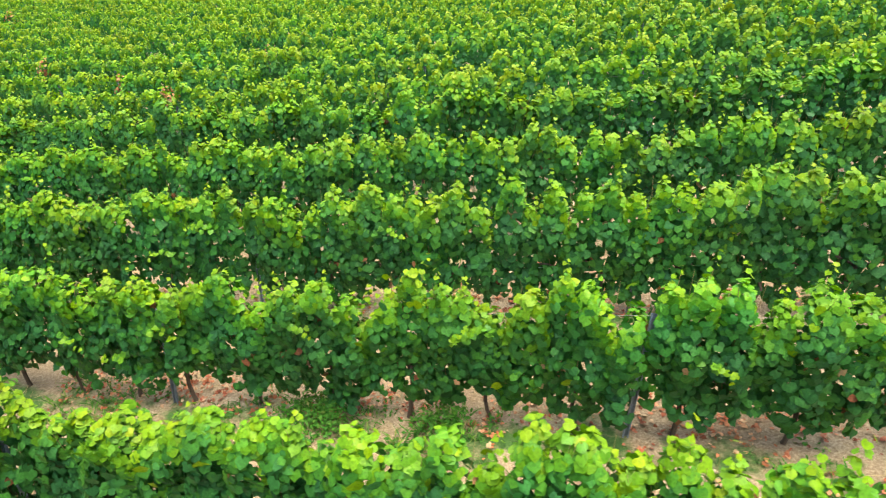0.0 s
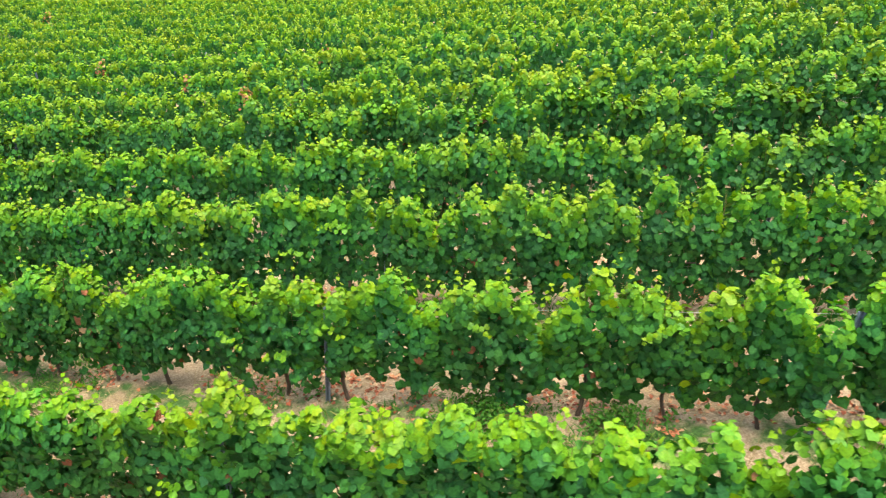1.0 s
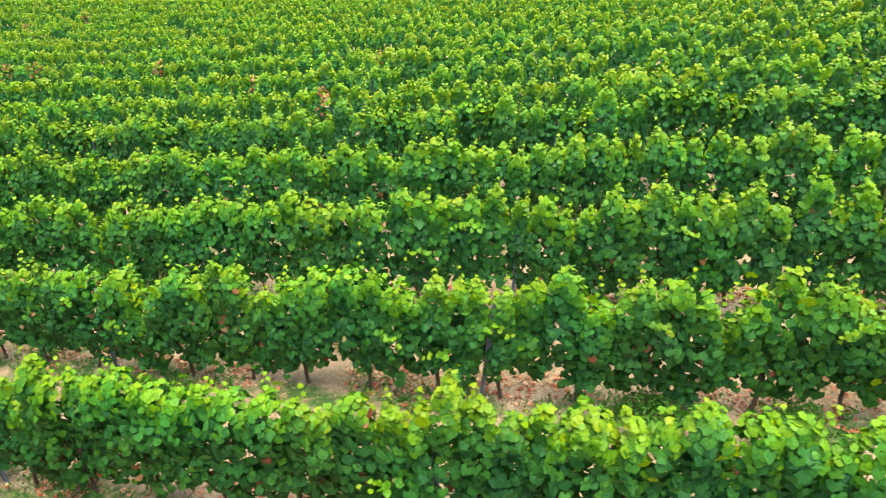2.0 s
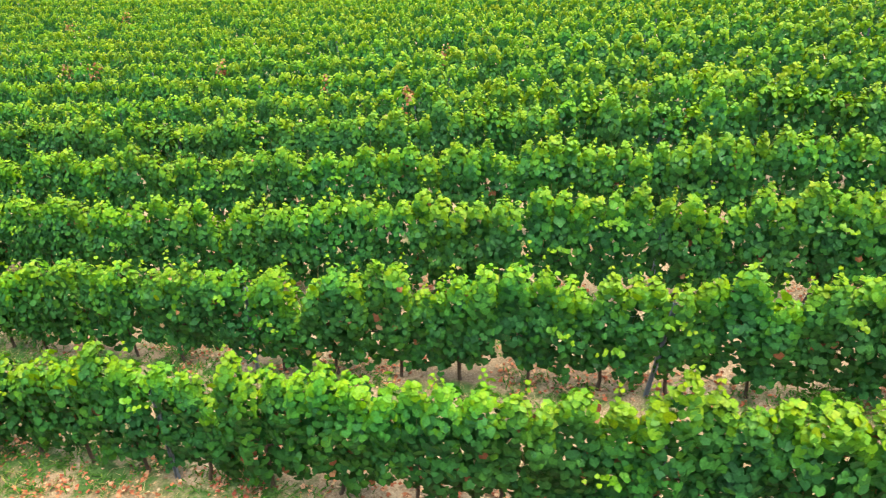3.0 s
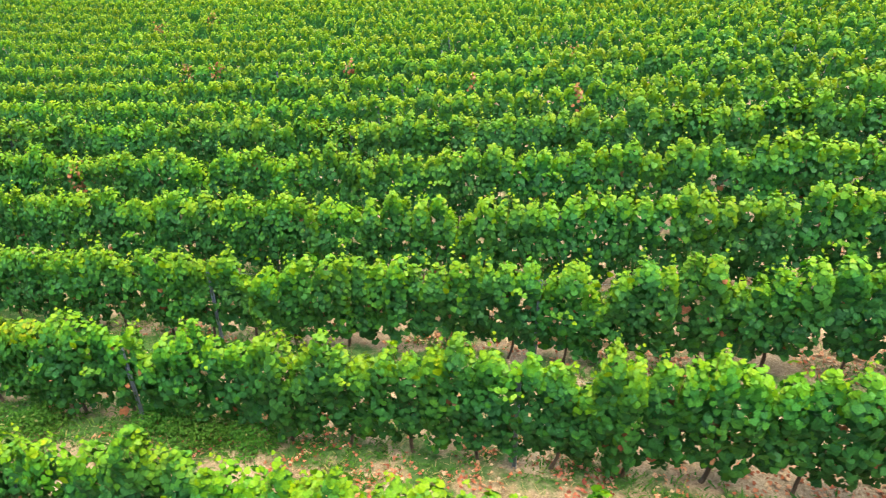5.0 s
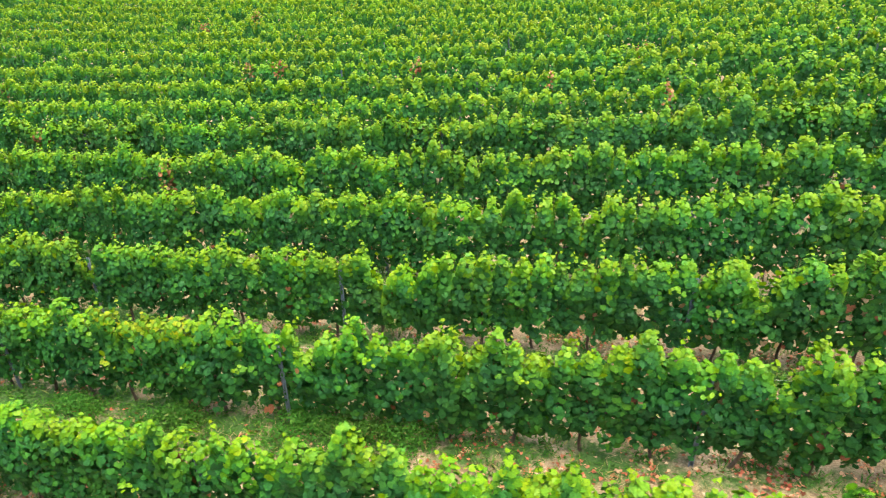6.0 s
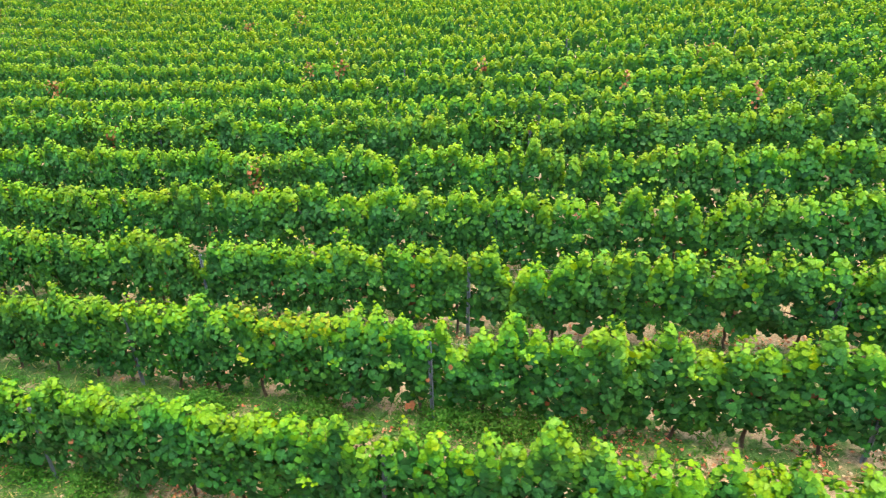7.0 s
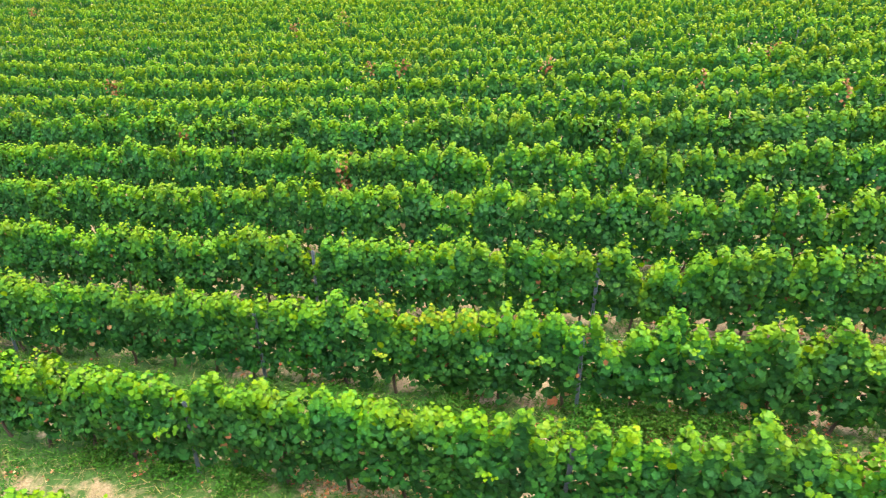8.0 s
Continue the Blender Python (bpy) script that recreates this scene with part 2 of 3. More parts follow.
def tube(path, radii, sides=6):
    """Vertices and quads of a round stem along a path."""
    path = np.asarray(path, dtype=float)
    along = np.gradient(path, axis=0)
    along = unit(along)
    ref = np.where(np.abs(along[:, 2:3]) > 0.9, np.array([[1.0, 0, 0]]), np.array([[0, 0, 1.0]]))
    a = unit(np.cross(along, ref))
    b = np.cross(along, a)
    ang = np.arange(sides) * 2 * np.pi / sides
    ring = path[:, None] + np.asarray(radii)[:, None, None] * (np.cos(ang)[None, :, None] * a[:, None] + np.sin(ang)[None, :, None] * b[:, None])
    m = len(path)
    i, j = np.meshgrid(np.arange(sides), np.arange(m - 1))
    q = (j * sides + i).ravel()
    r = (j * sides + (i + 1) % sides).ravel()
    return ring.reshape(-1, 3), np.stack([q, r, r + sides, q + sides], 1)


def joined(pieces):
    vs, fs, n = [], [], 0
    for v, f in pieces:
        vs.append(v)
        fs.append(f + n)
        n += len(v)
    return np.concatenate(vs), np.concatenate(fs)


def half_depth(z):
    """Half the thickness of the leaf wall at a height above the ground."""
    return np.interp(z, [0.3, 0.55, 0.9, 1.35, 1.7, 2.0], [0.11, 0.17, 0.22, 0.22, 0.19, 0.14])


def bump(x, at, width):
    return np.exp(-((x - at) / width) ** 2)


def level(u):
    return 0.0 * u


def fresh_lit_tone(rng, below, held=0.0):
    """Age and tone of leaves by how far below the shoot's tip they grow: 0 old and dark, 1 just unfolded and palest,
    with some of the light on the row tops put into the colour.
    """
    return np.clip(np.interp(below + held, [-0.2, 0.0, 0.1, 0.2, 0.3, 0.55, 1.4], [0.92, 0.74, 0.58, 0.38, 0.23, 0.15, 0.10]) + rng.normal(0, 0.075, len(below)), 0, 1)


def leaf_rows(place, facing, hang, size, age_tone, dry):
    """Leaves as rows: place, facing, hang, size, age, and the chance that each has withered."""
    n = len(size)
    return np.concatenate([place, facing, hang, size[:, None], age_tone[:, None], np.broadcast_to(dry, n)[:, None]], 1)


def leaf_wall(rng, lo, hi, n, leaf, tall, crest=level, foot=level, low=0.5, held=0.0, holes=0.0, tuft=(0.24, 0.58), loose=0.7, ragged=1.0):
    """The leaves of a stretch of row: upright tufts side by side, each with bulging flanks and a domed, ragged top.
    Returns the leaves, their depth below the top and the tufts' middles and tops."""
    ends = lo + np.concatenate([[0.0], np.cumsum(rng.uniform(*tuft, int((hi - lo) / (0.5 * sum(tuft))) + 1))])
    ends = lo + (ends - lo) * (hi - lo) / (ends[-1] - lo)
    mids, halves = (ends[1:] + ends[:-1]) / 2, np.diff(ends) / 2
    m = len(mids)
    plain = tall + rng.normal(0, 0.075 * ragged, m)
    tops = plain + crest(mids)
    proud, fresh, ph = rng.normal(0, 0.055, m), rng.normal(0, 0.05, m), rng.uniform(0, 6.28, (m, 2))
    side = rng.uniform(-1.12, 1.12, n)
    i = rng.choice(m, n, p=halves / halves.sum())
    u = mids[i] + side * halves[i]
    h = plain[i] + crest(u) - 0.27 * np.abs(side) ** 2.8
    base = low + foot(u) + 0.08 * np.sin(u * 9 + ph[0, 0]) + 0.05 * np.sin(u * 23 + ph[0, 1])
    pick = rng.random(n)
    dome, back, core = pick < 0.27, pick > 0.86, (pick > 0.27) & (pick < 0.39)
    sgn = np.where(back, 1.0, -1.0)
    z = base + np.maximum(h - 0.08 - base, 0.05) * rng.random(n) ** 0.92
    swell = np.sin(z * 8.5 + ph[i, 0]) * np.cos(side * 1.5)
    deep = 1 - np.minimum(np.abs(rng.normal(0, 0.19, n)), 0.8)
    d = (half_depth(z) * (1.04 - 0.42 * np.abs(side) ** 3) + 0.045 * swell + proud[i] + rng.normal(0, 0.02, n)) * deep
    place = np.stack([u, sgn * d, z], 1)
    facing = np.stack([0.6 * side + rng.normal(0, 0.34 * loose, n), sgn, 0.30 - 0.32 * np.cos(z * 8.5 + ph[i, 0]) + rng.normal(0, 0.27 * loose, n)], 1)
    hang = np.stack([rng.normal(0, 0.5, n), sgn * 0.4, -np.ones(n)], 1)
    place[core, 1] = rng.normal(0, 0.05, int(core.sum()))
    place[core, 2] -= 0.25 * np.maximum(z[core] - base[core] - 0.2, 0)
    # the domed tops
    k = int(dome.sum())
    th = rng.uniform(-1.75, 1.35, k)
    layer = 1 - np.minimum(np.abs(rng.normal(0, 0.3, k)), 0.9)
    wide = half_depth(h[dome] - 0.12) + proud[i[dome]]
    place[dome] = np.stack([u[dome], np.sin(th) * wide * layer * (1 - 0.3 * np.abs(side[dome]) ** 3), h[dome] - 0.19 + 0.19 * np.cos(th) * layer + rng.normal(0, 0.025, k)], 1)
    facing[dome] = np.stack([0.6 * side[dome] + rng.normal(0, 0.5 * loose, k), np.sin(th) * 0.9 - 0.25 + rng.normal(0, 0.5 * loose, k), 0.8 * np.maximum(np.cos(th), 0) + 0.4 + rng.normal(0, 0.2 * loose, k)], 1)
    hang[dome] = np.stack([side[dome] * 0.7 + rng.normal(0, 0.6, k), np.sin(th) * 0.9 + rng.normal(0, 0.4, k), np.full(k, -0.45)], 1)
    z = place[:, 2]
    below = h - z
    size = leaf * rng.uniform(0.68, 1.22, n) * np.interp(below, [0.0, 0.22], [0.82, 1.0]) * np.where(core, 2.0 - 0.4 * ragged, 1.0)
    age_tone = np.clip(fresh_lit_tone(rng, below, held) + fresh[i] + 0.16 * (rng.random(n) < 0.05), 0, 1)
    keep = np.ones(n, dtype=bool)
    for _ in range(int((hi - lo) * holes)):
        at, up, r = rng.uniform(lo, hi), low + rng.uniform(0.0, 1.0) ** 1.6 * 1.0, rng.uniform(0.04, 0.10)
        keep &= ((u - at) / (1.4 * r)) ** 2 + ((z - up) / r) ** 2 > rng.uniform(0.5, 1.1, n)
    # core leaves take one dark tone, shade of the gaps put into their colour
    wall = leaf_rows(place, facing, hang, size, np.where(core, 0.1, age_tone), 0.002 + 0.010 * (z < 1.2) + 0.03 * core)[keep]
    # shoot tips that stand out of the tufts
    tips = []
    for j in np.flatnonzero(rng.random(m) < 0.75 * ragged):
        q = int(rng.integers(6, 11))
        s = np.linspace(0, 1, q)
        rise, lean_u, lean_v = rng.uniform(0.09, 0.25) * (0.3 + 0.7 * ragged), rng.normal(0, 0.07), rng.normal(0, 0.05)
        ang = rng.uniform(0, 6.28) + np.arange(q) * 2.4
        out = np.stack([np.cos(ang), np.sin(ang), np.zeros(q)], 1)
        stem = np.stack([mids[j] + rng.normal(0, 0.4) * halves[j] + lean_u * s, rng.normal(0, 0.06) + lean_v * s, tops[j] - 0.06 + (rise + 0.06) * s], 1)
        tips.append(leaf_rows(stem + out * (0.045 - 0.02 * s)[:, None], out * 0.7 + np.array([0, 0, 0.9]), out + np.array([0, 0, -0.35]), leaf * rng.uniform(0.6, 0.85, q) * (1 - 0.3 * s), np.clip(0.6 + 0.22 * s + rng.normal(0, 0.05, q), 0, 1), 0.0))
    tips = np.concatenate(tips) if tips else wall[:0]
    return np.concatenate([wall, tips]), np.concatenate([below[keep], np.full(len(tips), -0.1)]), mids, tops


def canopy(rng, shoots, fill, leaf, low=0.5, top=1.92, spread=0.5, crest=level, foot=level, post=9.0, held=0.0, holes=4.0):
    """One vine's leaves. crest and foot shift the upper and lower edge of its leaf wall. Returns the mature leaves,
    for each shoot its young leaves, and the shoots' paths."""
    u0 = (np.arange(shoots) + 0.5) / shoots * 2 * spread - spread + rng.uniform(-0.04, 0.04, shoots)
    wall, below, mids, tops = leaf_wall(rng, -spread - 0.03, spread + 0.03, fill, leaf, top, crest, foot, low, held, holes)
    if abs(post) < 1:
        keep = (np.abs(wall[:, 0] - post) > 0.07) | (wall[:, 1] > 0) | (rng.random(len(wall)) < 0.3)
        wall, below = wall[keep], below[keep]
    near = np.abs(wall[:, 0][:, None] - u0[None]).argmin(1)
    young = below < rng.uniform(0.0, 0.24, len(wall))
    old, tips = [wall[~young]], [[wall[young & (near == i)]] for i in range(shoots)]
    n = 26
    steps = np.linspace(0, 1, n)
    stems = []
    for i in range(shoots):
        t_h = tops[np.abs(mids - u0[i]).argmin()] + rng.normal(0, 0.04)
        p = np.stack([u0[i] + rng.normal(0, 0.08) * steps + 0.03 * np.sin(steps * 9 + i), rng.normal(0, 0.07) * steps ** 1.5 + 0.03 * np.cos(steps * 7 + i), 0.72 + (t_h - 0.72) * steps], 1)
        stems.append(p[::5])
    # side shoots that arch out of the wall
    for i in range(int(rng.random() < 0.22) + int(rng.random() < 0.08)):
        m = 12
        k = np.linspace(0, 1, m)
        way, at, z0 = rng.choice([-1.0, 1.0]), rng.uniform(-0.4, 0.4), rng.uniform(0.9, 1.5)
        p = np.stack([at + way * rng.uniform(0.2, 0.42) * k, -(0.18 + 0.16 * np.sin(k * 2.2)), z0 + 0.16 * np.sin(k * 2.4) - 0.12 * k], 1)
        tips[int(rng.integers(shoots))].append(leaf_rows(p + rng.normal(0, 0.03, (m, 3)), np.stack([rng.normal(0, 0.5, m), rng.normal(-0.7, 0.4, m), np.ones(m)], 1),
                                                        np.stack([rng.normal(0, 1, m), rng.normal(-0.5, 0.5, m), np.full(m, -0.5)], 1), leaf * np.interp(k, [0, 1], [1.0, 0.55]), 0.35 + 0.4 * k, 0.0))
    # old leaves deep inside, toned dark so the gaps' shade is in their colour
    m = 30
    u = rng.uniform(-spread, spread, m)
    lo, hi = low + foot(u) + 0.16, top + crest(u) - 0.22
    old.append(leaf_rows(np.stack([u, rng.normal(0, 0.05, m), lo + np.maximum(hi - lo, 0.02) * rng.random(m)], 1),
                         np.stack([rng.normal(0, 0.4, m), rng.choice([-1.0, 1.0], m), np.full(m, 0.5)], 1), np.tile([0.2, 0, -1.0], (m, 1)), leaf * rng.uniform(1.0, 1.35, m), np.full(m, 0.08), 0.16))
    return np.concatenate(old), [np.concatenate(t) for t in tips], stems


def gathered(rng, items, shape, shape_faces):
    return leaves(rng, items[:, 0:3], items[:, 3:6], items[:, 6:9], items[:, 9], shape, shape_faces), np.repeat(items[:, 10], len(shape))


def single_leaf(name, mat, seed, age_tone):
    rng = np.random.default_rng(seed)
    v, f = leaves(rng, np.zeros((1, 3)), np.array([[0, 0, 1.0]]), np.array([[0, 1.0, 0]]), np.array([1.0]), LOBED, LOBED_FACES)
    return mesh_of(name, v, f, [mat], age_tone=np.full(len(v), age_tone))


LEAF_BLADES = [single_leaf("leaf", LEAF, s, 0.15) for s in (1, 2, 3)]
YOUNG_BLADES = [single_leaf("young_leaf", LEAF, s, 0.8) for s in (4, 5)]


def grapevine(seed, fine, crest=level, foot=level, tip_mat=None, post=9.0, top=1.94, rust=None):
    """One vine: trunk, arms, shoots and leaf wall; fine ones, beside the path, have lobed leaves and single leaves on the outside."""
    rng = np.random.default_rng(seed)
    vine = tagged(new("grapevine"), "leafy green grapevine trained upright, pale yellow-green shoot tips", "grapevine", "vines in the trellis rows")
    bend = rng.uniform(-0.10, 0.10, 2)
    k = np.linspace(0, 1, 8)
    path = np.stack([bend[0] * np.sin(k * 3) + rng.normal(0, 0.008, 8), bend[1] * 0.5 * np.sin(k * 4), -0.06 + 0.82 * k], 1)
    part("trunk", mesh_of("trunk", *tube(path, np.interp(k, [0, 0.15, 0.85, 1], [0.040, 0.027, 0.027, 0.036]) * rng.uniform(0.85, 1.1)), [BARK], smooth=True), vine, "dark gnarled vine trunk")
    head = path[-1]
    for sgn in (1, -1):
        s = np.linspace(0, 1, 6)
        arm = np.stack([head[0] + sgn * 0.46 * s, head[1] * (1 - s), head[2] + 0.10 * np.sin(s * 2.6) - 0.04], 1)
        part("arm", mesh_of("arm", *tube(arm, np.interp(s, [0, 1], [0.016, 0.008])), [BARK], smooth=True), vine)
    shape, sf = (LOBED, LOBED_FACES) if fine else (BROAD, BROAD_FACES)
    old, tips, stems = canopy(rng, 10, 1090 if fine else 900, 0.091 if fine else 0.096, low=rng.uniform(0.28, 0.46) if fine else rng.uniform(0.2, 0.36), spread=rng.uniform(0.44, 0.50), top=top, crest=crest, foot=foot, post=post, held=0.05 if fine else 0.02)
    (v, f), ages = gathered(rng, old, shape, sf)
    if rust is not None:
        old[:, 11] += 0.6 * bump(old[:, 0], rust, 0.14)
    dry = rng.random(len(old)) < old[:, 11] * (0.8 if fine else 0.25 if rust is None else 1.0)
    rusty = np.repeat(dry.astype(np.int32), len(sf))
    part("foliage", mesh_of("foliage", v, f, [LEAF, RUSTY], rusty, age_tone=ages), vine, "dense dark green lobed leaves", "stuff")
    canes = [tube(p, np.linspace(0.005, 0.002, len(p)), 3) for p in stems]
    if fine:
        for cane, tip in zip(canes, tips):
            shoot = part("shoot", mesh_of("shoot", *cane, [CANE]), vine, "thin reddish-green cane")
            (v, f), ages = gathered(rng, tip, shape, sf)
            part("young_foliage", mesh_of("young_foliage", v, f, [tip_mat or LEAF], age_tone=ages), shoot, "pale yellow-green young leaves", "stuff")
    else:
        part("cane", mesh_of("cane", *joined(canes), [CANE]), vine, "thin reddish-green canes", "stuff")
        (v, f), ages = gathered(rng, np.concatenate(tips), shape, sf)
        part("young_foliage", mesh_of("young_foliage", v, f, [tip_mat or LEAF], age_tone=ages), vine, "pale yellow-green young leaves", "stuff")
    if fine:
        for i in range(14):
            sgn = -1 if i % 4 else 1
            z = rng.uniform(0.7, 1.8)
            fresh = z > 1.72 or rng.random() < 0.03
            ob = part("leaf", (YOUNG_BLADES if fresh else LEAF_BLADES)[i % 2], vine)
            turn = Euler((radians(sgn * rng.uniform(-85, -55)) * -1, radians(rng.uniform(-25, 25)), radians(rng.uniform(-30, 30) + (0 if sgn < 0 else 180))))
            ob.matrix_basis = Matrix.LocRotScale((rng.uniform(-0.5, 0.5), sgn * (float(half_depth(z)) + 0.05), z), turn, [rng.uniform(0.075, 0.12)] * 3)
    return vine


# ---- the rows of vines ----
VINE_STEP, VINE_AT = 0.962, 2.10       # distance between vines and where the count begins
POST_STEP, POST_AT = 5.9, 0.62
POSTS = (18.4, 12.5, 6.5, 0.62, -4.97, -10.87, -16.88, -22.65, -28.9, -34.8, -40.7, -46.6)
NEAR_ROWS = range(-1, 6)               # rows built vine by vine


def reach(k):
    """From where to where row k is seen."""
    v = ROW_0 + ROW_STEP * k
    return -21.0 - 1.19 * (v + 5), 2.6 + 0.34 * v


def vine_places(k):
    lo, hi = reach(k)
    i = math.ceil((VINE_AT - hi) / VINE_STEP)
    while VINE_AT - i * VINE_STEP > lo:
        yield i, VINE_AT - i * VINE_STEP
        i += 1


# how the top of each near row rises and dips along it: place -> height against the usual
TOPS = {
    0: {-25.25: 0.15, -24.95: -0.12, -22.57: -0.15, -22.1: 0.18, -20.0: -0.06, -18.4: 0.12, -17.0: -0.1, -16.2: 0.28, -15.35: -0.06, -14.85: 0.4, -13.0: 0.26, -12.7: -0.05, -12.45: 0.38},
    1: {-27.0: -0.06, -24.2: 0.24, -21.1: 0.12, -17.8: 0.2, -16.5: -0.28, -15.71: 0.35, -14.35: 0.2, -14.0: -0.2, -13.6: 0.22, -13.0: -0.08, -11.7: 0.2, -10.1: -0.08, -8.5: 0.15, -4.88: 0.3, -2.3: 0.3, -1.6: 0.12, -0.88: 0.42, -0.15: 0.38, 0.47: 0.22, 1.3: 0.05},
    2: {-28.7: -0.28, -23.2: 0.22, -22.65: -0.5, -18.5: 0.14, -17.4: 0.1, -16.15: -0.5, -15.4: -0.25, -13.1: 0.12, -10.25: 0.16, -9.97: -0.4, -8.6: 0.1, -8.15: -0.28, -5.9: -0.18, -4.95: -0.2, -4.2: 0.2, -3.66: -0.28, -2.26: -0.45, -1.8: 0.15, -0.87: -0.3, -0.1: 0.22, 0.37: -0.32, 0.74: 0.16, 1.4: 0.22, 1.66: -0.2},
    3: {-14.4: -0.24, -12.7: -0.4, -10.3: 0.12, -9.6: -0.14, -6.05: -0.12, -5.3: 0.2, -4.16: -0.2, -3.5: 0.15, 1.5: 0.12},
    4: {-20.85: 0.45, -19.87: -0.45, -15.4: -0.2, -7.72: -0.5, -3.3: 0.1, 0.85: -0.25, 2.5: 0.1},
}
WALL_TOPS = {-1: 1.88, 0: 1.89, 1: 1.88, 2: 1.86, 3: 1.90, 4: 1.93}
# vines with withered red or yellowing leaves: row -> place along it, half width
RED_SPOTS = {4: ((-23.86, 0.14),), 5: ((-30.57, 0.12),), 6: ((-11.19, 0.13),), 7: ((-14.6, 0.1), (-37.2, 0.3)), 8: ((-19.7, 0.2), (-25.3, 0.2), (-26.7, 0.2)),
             9: ((-12.0, 0.2),), 12: ((-34.6, 0.3),), 13: ((-32.8, 0.25), (-54.7, 0.5))}
YELLOW_SPOTS = {6: ((-12.2, 0.14),), 7: ((-4.8, 0.25),), 9: ((-34.0, 0.4),), 11: ((-44.0, 0.6),), 12: ((-45.0, 0.8), (-31.0, 0.5)), 14: ((-28.0, 0.8),)}
BARE_FEET = {2: (-7.1, 0.4), 0: (-24.5, 0.35)}      # where the leaves begin higher up
YELLOW_TIPS = {(1, 22), (1, 23)}


def crest_of(k, u_at):
    marks = TOPS.get(k, {})

    def notches(u):
        at = (u + u_at - VINE_AT) / VINE_STEP
        j = np.floor(at)
        return (0.28 if k > 1 else 0.12) * np.clip(np.sin(j * 12.99 + k * 7.1), 0, 1) * bump((at - j - 0.5) * VINE_STEP, 0, 0.09)

    def crest(u):
        return -notches(u) + sum((h * (1.4 if h < 0 and k < 2 else 1.0 if h < 0 else 0.95 if at < -4 and k < 2 else 0.6) * bump(u + u_at, at, 0.22 if h < 0 else 0.14 if at < -4 else 0.18) for at, h in marks.items()), 0.03 * np.sin(2.1 * (u + u_at) + k))
    return crest


def foot_of(k, u_at):
    at, h = BARE_FEET.get(k, (0, 0))
    return lambda u: h * bump(u + u_at, at, 0.25)


rng = np.random.default_rng(11)
spare = [grapevine(200 + s, False) for s in range(6)]
used = set()
for k in NEAR_ROWS:
    v = ROW_0 + ROW_STEP * k
    for i, u in vine_places(k):
        uu, vv = u + rng.normal(0, 0.03), v + rng.normal(0, 0.02)
        spot, turn = (uu, vv, land_at(uu, vv) + 0.02), radians(rng.normal(0, 3))
        seen_close = k in (1, 2) or k == 0 and -30 < u < -8 or k == -1 and -28 < u < -19
        rust = next((at - uu for at, _ in RED_SPOTS.get(k, ()) if abs(at - uu) < 0.48), None)
        if seen_close or k in (3, 4) or rust is not None:
            vine = grapevine(1000 + 100 * k + i, seen_close, crest_of(k, uu), foot_of(k, uu), YELLOWED if (k, i) in YELLOW_TIPS else None, min((p - uu for p in POSTS), key=abs) if k < 3 else 9.0, WALL_TOPS.get(k, 1.94), rust)
            vine.matrix_basis = Matrix.LocRotScale(spot, Euler((0, 0, turn)), (1.0, rng.uniform(0.9, 1.15), rng.normal(1.0, 0.015)))
            continue
        ob = spare[int(rng.integers(len(spare)))]
        m = Matrix.LocRotScale(spot, Euler((0, 0, turn + math.pi * int(rng.integers(2)))), (rng.uniform(0.98, 1.1), rng.uniform(0.9, 1.15), rng.normal(1.0, 0.035)))
        if ob.name in used:
            copy_thing(ob, m)
        else:
            ob.matrix_basis = m
            used.add(ob.name)


def far_vines(name, rows, per, leaf, shape, shape_faces, held, seed):
    """The vines of rows further off, as one mass of leaves."""
    rng = np.random.default_rng(seed)
    items = []
    for k in rows:
        v = ROW_0 + ROW_STEP * k
        lo, hi = reach(k)
        swings = rng.normal(0, 0.035, int((hi - lo) / VINE_STEP) + 2) - 0.4 * (rng.random(int((hi - lo) / VINE_STEP) + 2) < 0.025)

        def crest(u):
            at = (u - lo) / VINE_STEP
            return swings[np.clip(at.astype(int), 0, len(swings) - 1)] - (0.04 + 0.1 * np.abs(np.sin(at.round() * 5.3 + k))) * bump(at, at.round(), 0.12)
        rows_of, below, _, _ = leaf_wall(rng, lo, hi, int((hi - lo) * per), leaf, 1.94, crest, level, 0.12, held, 0.5, (0.24, 0.66), 0.55, 0.55)
        for at, spread in RED_SPOTS.get(k, ()):
            rows_of[:, 11] += 0.6 * bump(rows_of[:, 0], at, spread) * (below < 0.6)
        for at, spread in YELLOW_SPOTS.get(k, ()):
            rows_of[:, 11] -= 0.7 * bump(rows_of[:, 0], at, spread) * (below < 0.35)
        rows_of[:, 1] += v
        rows_of[:, 2] += land(rows_of[:, 0], np.full(len(rows_of), v))
        items.append(rows_of)
    items = np.concatenate(items)
    (vts, fcs), ages = gathered(rng, items, shape, shape_faces)
    kinds = np.where(rng.random(len(items)) < np.abs(items[:, 11]) * (np.abs(items[:, 11]) > 0.05), np.where(items[:, 11] > 0, 1, 2), 0)
    kinds = np.repeat(kinds, len(shape_faces))
    ob = new(name, mesh_of(name, vts, fcs, [LEAF, RUSTY, YELLOWED], kinds, age_tone=ages))
    return tagged(ob, "rows of green grapevines receding across the slope", "grapevines", kind="stuff")


# far rows: tone shifted paler, to brighten their tops through the leaf colour
far_vines("distant_vines", range(6, 10), 540, 0.094, FIVE, FIVE_FACES, -0.05, 23)
far_vines("distant_vines", range(10, 15), 390, 0.108, KITE, KITE_FACES, -0.10, 24)
far_vines("distant_vines", range(15, 20), 250, 0.135, KITE, KITE_FACES, -0.14, 25)


